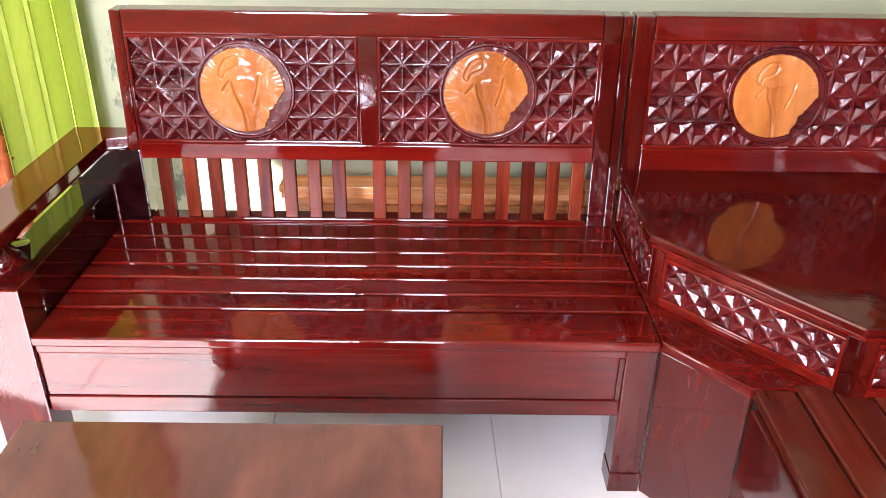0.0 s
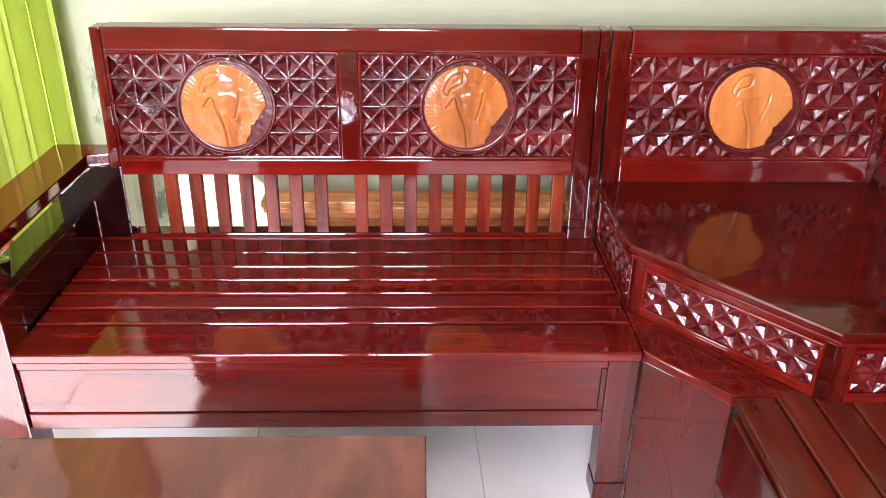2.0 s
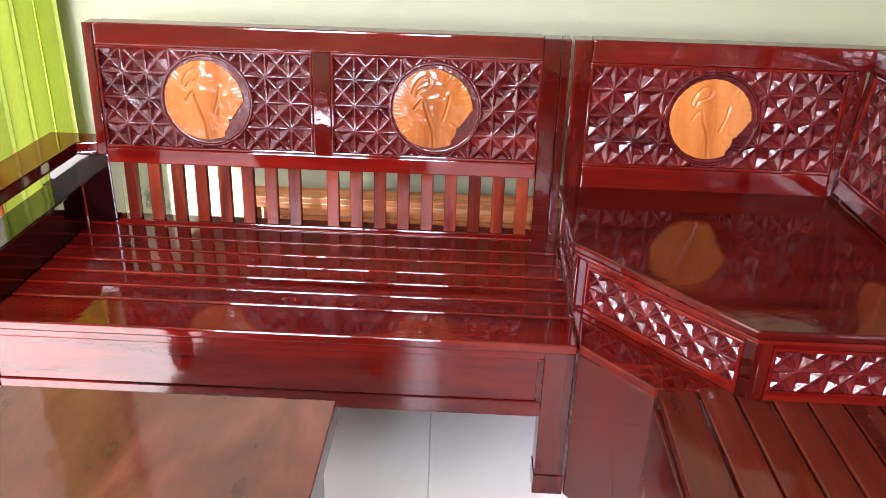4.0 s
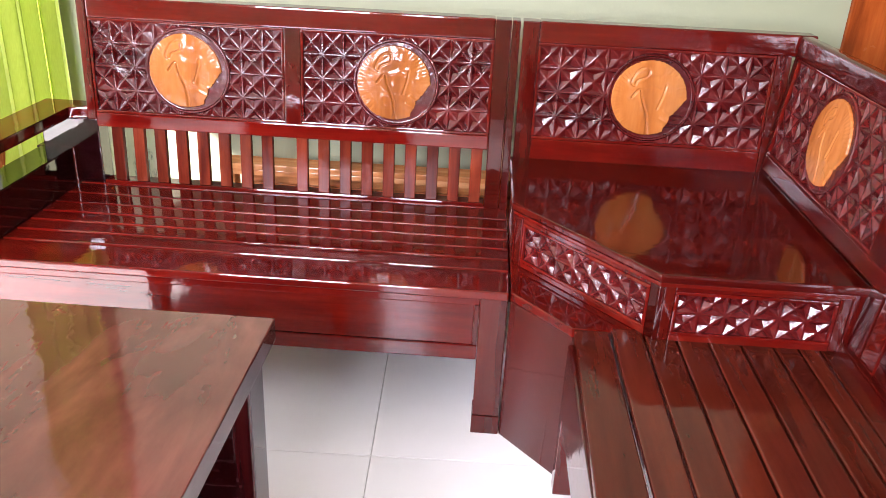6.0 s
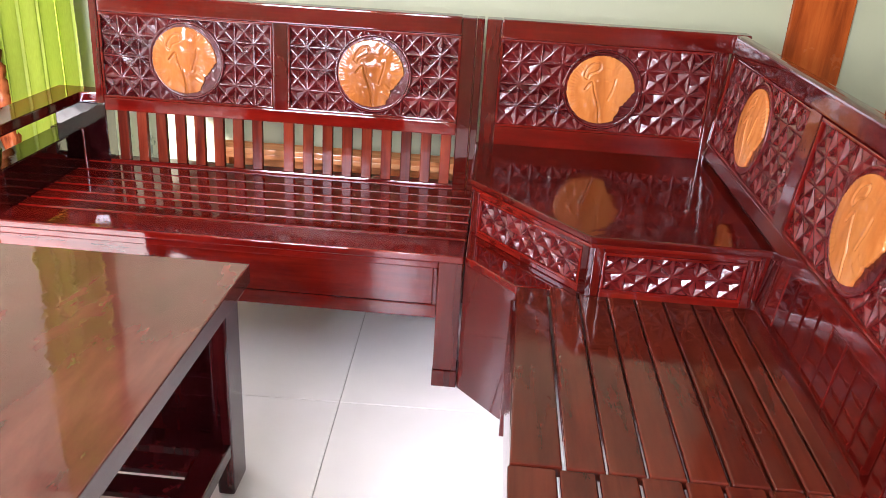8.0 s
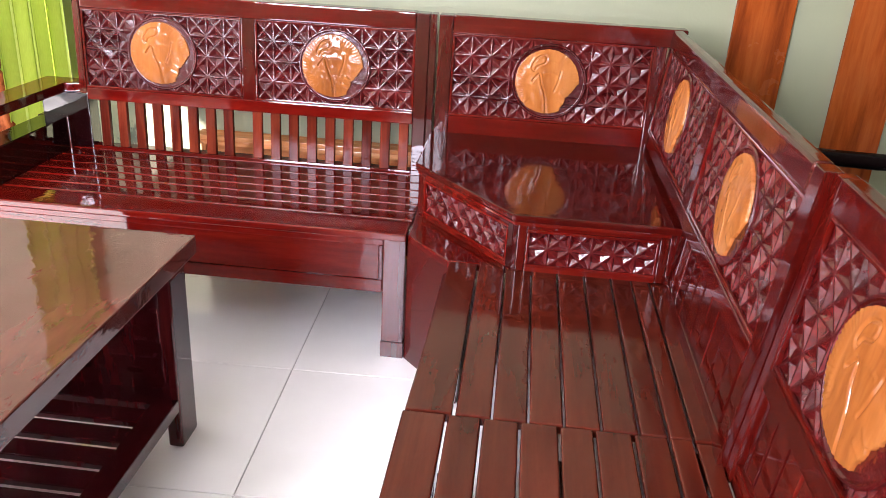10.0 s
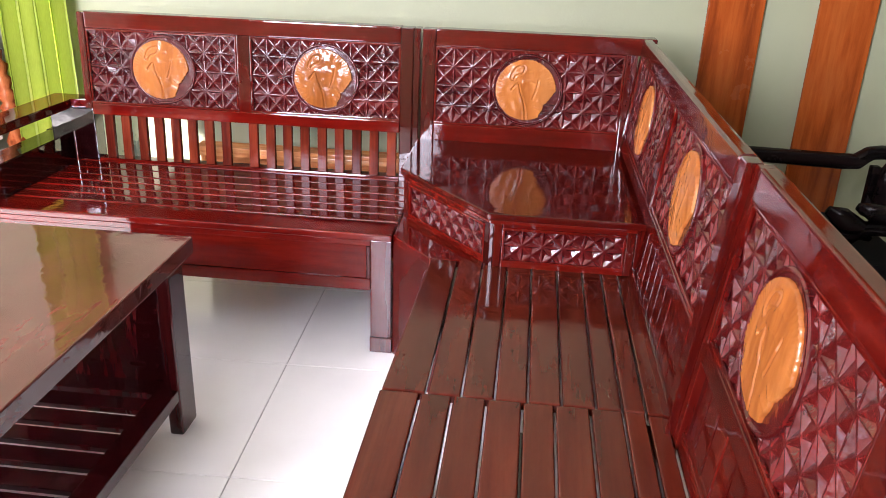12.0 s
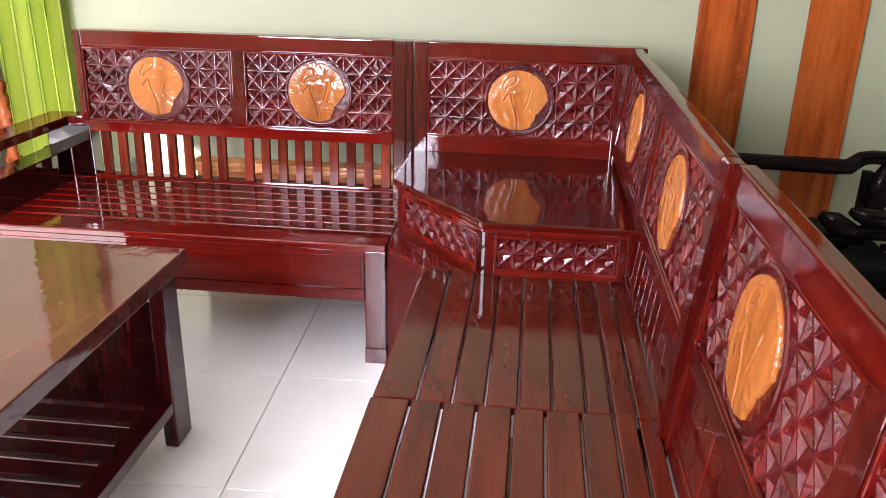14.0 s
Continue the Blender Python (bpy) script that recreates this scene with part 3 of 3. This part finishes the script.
part("arm_post", bx(0.71, 0.77, -2.515, -2.415, 0.566, 0.657, 0.004), WZ, bench_b)
part("arm_rest", bx(0.09, 0.80, -2.535, -2.418, 0.657, 0.692, 0.006, 3), WX, bench_b)

# ---------------------------------------------------------------- the corner unit with its raised table
corner = thing("corner_unit", (0.4, 0.0, 0), "glossy red mahogany corner seat with raised carved side table", "corner unit", "corner seating set")
# back towards the wall
part("stile", put(bx(0.004, 0.054, YF, YB, 0.60, 1.032), LEAN_A), WZ, corner)
part("stile", put(bx(0.757, 0.800, YF, YB, 0.60, 1.032), LEAN_A), WZ, corner)
part("top_rail", put(bx(0.055, 0.863, YF - 0.002, YB + 0.002, 0.972, 1.034, 0.006, 3), LEAN_A), WX, corner)
part("lower_rail", put(bx(0.055, 0.756, YF - 0.001, YB, 0.616, 0.680), LEAN_A), WX, corner)
part("back_board", bx(0.01, 0.76, 0.606, 0.64, 0.10, 0.59, 0.002), WX, corner)
carved_panel(corner, LEAN_A @ pose(0.054, YF + 0.008, 0.680), 0.703, 0.292, 10, 4, seed=3)
# back along the side
b_stile(corner, 0.585, 0.608, 0.60)
b_stile(corner, -0.235, -0.165, 0.676)
b_stile(corner, YJ + 0.001, -0.94)
part("top_rail", put(bx(XF - 0.002, XF + 0.034, -0.939, 0.607, 0.972, 1.034, 0.011, 4), LEAN_B), WY, corner)
part("lower_rail", put(bx(XF - 0.001, XF + 0.032, -0.939, 0.584, 0.636, 0.680), LEAN_B), WY, corner)
part("foot_rail", put(bx(XF + 0.006, XF + 0.056, -0.939, 0.584, 0.425, 0.470), LEAN_B), WY, corner)
b_panel(corner, 0.585, -0.165, 11, 4)
b_panel(corner, -0.235, -0.94, 10, 7)
b_slats(corner, -0.20, -0.93)
part("back_board", put(bx(XF + 0.0335, XF + 0.046, -0.938, 0.583, 0.471, 0.635, 0.001), LEAN_B), WY, corner)
# seat boards in front of the table
for a, c in zip(C_CUTS, C_CUTS[1:]):
    if a < 0.16:
        part("seat_board", prism([(0.134, -0.918), (0.231, -0.918), (0.231, -0.168), (0.150, -0.168)], SEAT - 0.024, SEAT), SEATW, corner)
    else:
        part("seat_board", bx(a + 0.0022, c - 0.0022, -0.9205, -0.150, SEAT - 0.024, SEAT, 0.006, 4), SEATW, corner)
part("seat_board", bx(0.720, 0.760, -0.918, -0.150, SEAT - 0.026, SEAT - 0.004, 0.004), SEATW, corner)
part("seat_ledge", prism([(0.003, 0.003), (0.146, -0.164), (0.40, -0.164), (0.40, -0.148), (0.20, 0.60), (0.003, 0.60)], SEAT - 0.026, SEAT - 0.002), WX, corner)
# slanting board from the seat down to the floor
ux, uy = 0.146 / 0.2195, -0.164 / 0.2195
slant = bx(0.0, 0.2195, 0.0, 0.020, 0.0, SEAT - 0.0265, 0.002)
part("slant_board", put(slant, Matrix(((ux, -uy, 0, 0.003), (uy, ux, 0, 0.003), (0, 0, 1, 0), (0, 0, 0, 1)))), WZ, corner)
part("apron", bx(0.136, 0.156, -0.915, -0.20, 0.236, SEAT - 0.025, 0.003), WY, corner)
part("leg", bx(0.138, 0.20, -0.23, -0.185, 0.0, 0.235, 0.003), WZ, corner)
part("leg", bx(0.135, 0.21, -0.918, -0.85, 0.0, 0.235, 0.003), WZ, corner)
# raised table: carved aprons under a five-sided top
TT = 0.618
part("table_top", prism([(-0.006, 0.606), (-0.006, 0.190), (0.322, -0.206), (0.785, -0.206), (0.785, 0.606)], TT - 0.022, TT, 0.006), TOPR, corner, "polished five-sided table top")
part("top_bead", prism([(0.002, 0.60), (0.002, 0.192), (0.326, -0.198), (0.758, -0.198), (0.758, 0.60)], TT - 0.034, TT - 0.0225, 0.003), WX, corner)


def apron_side(p, q, nu, stile=0.026):
    """A carved apron between two plan points, its face to the right of the way from p to q."""
    d = Vector((q[0] - p[0], q[1] - p[1]))
    w = d.length
    d /= w
    m = Matrix(((d.x, -d.y, 0, p[0]), (d.y, d.x, 0, p[1]), (0, 0, 1, 0), (0, 0, 0, 1)))
    lo, hi = SEAT, TT - 0.034
    part("apron_stile", put(bx(0, stile, 0, 0.03, lo, hi, 0.003), m), WZ, corner)
    part("apron_stile", put(bx(w - stile, w, 0, 0.03, lo, hi, 0.003), m), WZ, corner)
    part("apron_rail", put(bx(stile, w - stile, 0.002, 0.03, lo - 0.001, lo + 0.014, 0.002), m), WX, corner)
    part("apron_rail", put(bx(stile, w - stile, 0.002, 0.03, hi - 0.012, hi, 0.002), m), WX, corner)
    carved_panel(corner, m @ pose(stile, 0.006, lo + 0.014), w - 2 * stile, hi - lo - 0.026, nu, 2, disc=False)


apron_side((0.006, 0.604), (0.006, 0.196), 6, 0.02)
apron_side((0.010, 0.180), (0.326, -0.190), 7)
apron_side((0.338, -0.192), (0.756, -0.192), 6)
part("apron_post", prism([(0.3265, -0.1925), (0.3375, -0.1945), (0.3375, -0.165), (0.322, -0.165), (0.318, -0.177)], SEAT, TT - 0.034, 0.001), WZ, corner)
part("apron_end", bx(0.757, 0.800, -0.190, -0.165, SEAT - 0.01, TT - 0.023, 0.002), WZ, corner)

# ---------------------------------------------------------------- coffee table
tbl = thing("coffee_table", (-0.84, -1.02, 0), "polished brown wooden coffee table with slatted lower shelf", "table")
TX0, TX1, TY0, TY1, TH = -1.190, -0.490, -1.62, -0.440, 0.574
part("tabletop", bx(TX0, TX1, TY0, TY1, TH - 0.05, TH, 0.004, 3), TOPW, tbl, "figured brown tabletop, mirror glossy")
for x0, x1 in ((TX0 + 0.02, TX0 + 0.062), (TX1 - 0.062, TX1 - 0.020)):
    for y0, y1 in ((TY0 + 0.035, TY0 + 0.135), (TY1 - 0.135, TY1 - 0.035)):
        part("leg", bx(x0, x1, y0, y1, 0.0, 0.506, 0.009, 3), TABW, tbl)
for y in (TY0 + 0.075, TY1 - 0.095):
    part("end_panel", bx(TX0 + 0.055, TX1 - 0.055, y, y + 0.02, 0.13, 0.523, 0.002), TABW, tbl)
for x in (TX0 + 0.064, TX1 - 0.082):
    part("top_bearer", bx(x, x + 0.018, TY0 + 0.10, TY1 - 0.10, 0.485, 0.523, 0.002), TABW, tbl)
for x in (TX0 + 0.022, TX1 - 0.085):
    part("shelf_rail", bx(x, x + 0.063, TY0 + 0.136, TY1 - 0.136, 0.118, 0.155, 0.003), TABW, tbl)
for x in (TX0 + 0.0625, TX1 - 0.0855):
    for yy in (TY0 + 0.096, TY1 - 0.1355):
        part("corner_block", bx(x, x + 0.023, yy, yy + 0.0395, 0.121, 0.154, 0.002), TABW, tbl)
for yy in (TY0 + 0.097, TY1 - 0.164):
    part("shelf_end", bx(TX0 + 0.086, TX1 - 0.086, yy, yy + 0.067, 0.123, 0.155, 0.003), TABW, tbl)
y = TY1 - 0.186
while y - 0.063 > TY0 + 0.18:
    part("shelf_slat", bx(TX0 + 0.086, TX1 - 0.086, y - 0.060, y, 0.136, 0.153, 0.003), TABW, tbl)
    y -= 0.084

# ---------------------------------------------------------------- curtain, boards on the wall, things behind


def curtain_sheet(x0, x1, y, z0, z1):
    bm = bmesh.new()
    nu, nv = 120, 24
    rows = []
    for j in range(nv + 1):
        v = j / nv
        z = z0 + (z1 - z0) * v
        row = []
        for i in range(nu + 1):
            u = i / nu
            ph = 2 * math.pi * 4.6 * u + 0.5 * math.sin(7 * u) + 0.25 * math.sin(3 * v + 5 * u)
            amp = 0.030 + 0.010 * math.sin(9 * u + 1.0)
            yy = y + amp * math.sin(ph) + 0.006 * noise.noise(Vector((u * 9, v * 2.5, 0)))
            xx = x0 + (x1 - x0) * u + 0.014 * math.sin(2 * ph) * 0.6
            row.append(bm.verts.new((xx, yy, z)))
        rows.append(row)
    for a, c in zip(rows, rows[1:]):
        for i in range(nu):
            bm.faces.new((a[i], a[i + 1], c[i + 1], c[i]))
    bmesh.ops.solidify(bm, geom=bm.faces[:], thickness=0.0012)
    return bm


cur = thing("curtain", (-1.73, 0.94, 0.12), "lime green satin curtain hanging in deep folds", "curtain")
part("fabric", curtain_sheet(-1.905, -1.575, 0.940, 0.12, 2.55), CURTAIN, cur, "", True)
rod = put(lathe([(0.011, -0.36), (0.011, 0.36)], 16), Matrix.Translation((-1.74, 0.94, 2.56)) @ Matrix.Rotation(radians(90), 4, 'Y'))
part("rod", rod, BLACK, cur)

for x0, x1 in ((1.098, 1.316), (1.525, 1.745)):
    solid("wall_board", bx(x0, x1, 0.998, 1.0195, 0.0, TOP - 0.01, 0.003), PLANK, "orange-brown varnished board fixed to the wall", "wall board")

low = thing("low_wooden_chest", (-0.4, 0.86, 0), "pale orange wooden chest standing behind the bench", "chest")
part("lid", bx(-0.99, 0.30, 0.775, 0.868, 0.458, 0.478, 0.003), PALE, low)
part("lid_edge", bx(-0.985, 0.30, 0.779, 0.800, 0.437, 0.4575, 0.003), PALE, low)
part("front_board", bx(-0.90, 0.29, 0.846, 0.860, 0.05, 0.385, 0.003), PALE, low)
part("end_board", bx(-0.975, -0.955, 0.801, 0.866, 0.05, 0.4575, 0.003), PALE, low)
part("end_board", bx(0.27, 0.288, 0.801, 0.845, 0.05, 0.4575, 0.003), PALE, low)
part("plinth", bx(-0.97, 0.285, 0.80, 0.866, 0.0, 0.049, 0.002), PALE, low)
part("back_board", bx(-0.95, 0.285, 0.869, 0.880, 0.03, 0.46, 0.001), PALE, low)

# black armchair behind the side bench
blk = thing("black_armchair", (1.5, 0.45, 0), "black lacquered carved armchair with curled arms", "armchair")


def curled_arm(y, z, x0, x1):
    pts = [(x0, y, z), (x0 + 0.15, y, z + 0.002), (x1 - 0.06, y, z - 0.006), (x1 - 0.012, y, z - 0.004), (x1 + 0.03, y, z + 0.030), (x1 + 0.07, y, z + 0.036),
           (x1 + 0.15, y, z + 0.034), (x1 + 0.19, y, z + 0.016), (x1 + 0.20, y, z - 0.03)]
    return sweep(pts, [0.03] * 6 + [0.028, 0.025, 0.022], [0.024, 0.026, 0.028, 0.028, 0.024, 0.024, 0.024, 0.022, 0.020], 12)


def leaf(points, w, h):
    k = len(points)
    fall = [math.sin(math.pi * (0.12 + 0.80 * i / (k - 1))) for i in range(k)]
    return sweep(points, [w * f for f in fall], [h * f for f in fall], 12)


part("arm", curled_arm(0.62, 0.632, 1.10, 1.655), BLACK, blk, "", True)
part("arm", curled_arm(0.30, 0.445, 1.15, 1.55), BLACK, blk, "", True)
part("carved_leaf", leaf([(1.46, 0.30, 0.535), (1.51, 0.30, 0.510), (1.57, 0.30, 0.475), (1.62, 0.30, 0.440)], 0.035, 0.040), BLACK, blk, "", True)
part("carved_leaf", leaf([(1.56, 0.31, 0.550), (1.62, 0.31, 0.530), (1.69, 0.31, 0.525), (1.76, 0.31, 0.545)], 0.035, 0.036), BLACK, blk, "", True)
part("arm_post", leaf([(1.78, 0.60, 0.66), (1.765, 0.60, 0.58), (1.755, 0.60, 0.50), (1.77, 0.60, 0.40)], 0.045, 0.045), BLACK, blk, "", True)
part("seat", bx(1.08, 1.70, 0.10, 0.64, 0.34, 0.42, 0.02, 3), BLACKC, blk)
part("seat_frame", bx(1.06, 1.68, 0.09, 0.65, 0.30, 0.36, 0.006), BLACK, blk)
part("backrest", bx(1.03, 1.09, 0.09, 0.65, 0.42, 0.72, 0.015, 3), BLACKC, blk)
for x in (1.07, 1.63):
    for yy in (0.12, 0.62):
        part("leg", lathe([(0.018, 0.0), (0.024, 0.05), (0.018, 0.10), (0.028, 0.30)], 14), BLACK, blk).location = Vector((x, yy, 0)) 
for x in (1.12, 1.70):
    part("arm_support", bx(x, x + 0.035, 0.605, 0.640, 0.42, 0.615, 0.006), BLACK, blk)
    part("arm_support", bx(x - 0.02, x + 0.015, 0.285, 0.315, 0.42, 0.44, 0.006), BLACK, blk)

# carved armchair beyond the bench's arm
chair = thing("carved_armchair", (-2.2, 0.5, 0), "carved orange-brown armchair with pale pink upholstery", "armchair")
arch = [(-1.875, 0.910, 0.10), (-1.890, 0.910, 0.45), (-1.905, 0.915, 0.62), (-1.940, 0.925, 0.78), (-2.005, 0.930, 0.92), (-2.135, 0.935, 1.02), (-2.275, 0.935, 1.06),
        (-2.415, 0.935, 1.02), (-2.515, 0.930, 0.92), (-2.575, 0.925, 0.78), (-2.600, 0.915, 0.62), (-2.605, 0.910, 0.45), (-2.615, 0.910, 0.10)]
arch = [tuple(p) for p in smooth_line(arch, False, 8)]
wob = [0.030 + 0.009 * math.sin(i * 2.1) for i in range(len(arch))]
part("back_frame", sweep(arch, wob, wob, 10), CHAIRW, chair, "twisted carved wooden frame", True)
part("back_cushion", bx(-2.52, -1.97, 0.875, 0.945, 0.42, 0.86, 0.03, 4), PINK, chair, "", True)
part("cushion_edge", bx(-2.01, -1.93, 0.84, 0.88, 0.42, 0.73, 0.012, 3), WHITE, chair)
part("seat", bx(-2.56, -1.94, 0.34, 0.87, 0.36, 0.46, 0.03, 4), PINK, chair, "", True)
part("seat_frame", bx(-2.57, -1.93, 0.33, 0.89, 0.28, 0.36, 0.008), CHAIRW, chair)
for x in (-2.54, -1.97):
    part("leg", bx(x - 0.025, x + 0.025, 0.34, 0.39, 0.0, 0.28, 0.008), CHAIRW, chair)

# ---------------------------------------------------------------- floor tiles
proto = bx(-0.2989, 0.2989, -0.2989, 0.2989, -0.006, 0.0, 0.0012, 1)
tile_mesh = bpy.data.meshes.new("tile")
proto.to_mesh(tile_mesh)
proto.free()
tile_mesh.materials.append(TILE)
ix = -5
TILE_X = -0.335
PIVOT, TWIST = (-0.335, -0.133), radians(1.9)
while True:
    cx = TILE_X + 0.3 + 0.6 * ix
    if cx > X1 + 0.3:
        break
    iy = -7
    while True:
        cy = -0.133 + 0.3 + 0.6 * iy
        if cy > Y1 + 0.2:
            break
        tile = new("tile", tile_mesh)
        tile.parent = floor
        rx, ry = cx - PIVOT[0], cy - PIVOT[1]
        tile.location = (PIVOT[0] + rx * math.cos(TWIST) - ry * math.sin(TWIST), PIVOT[1] + rx * math.sin(TWIST) + ry * math.cos(TWIST), 0)
        tile.rotation_euler = (0, 0, TWIST)
        iy += 1
    ix += 1
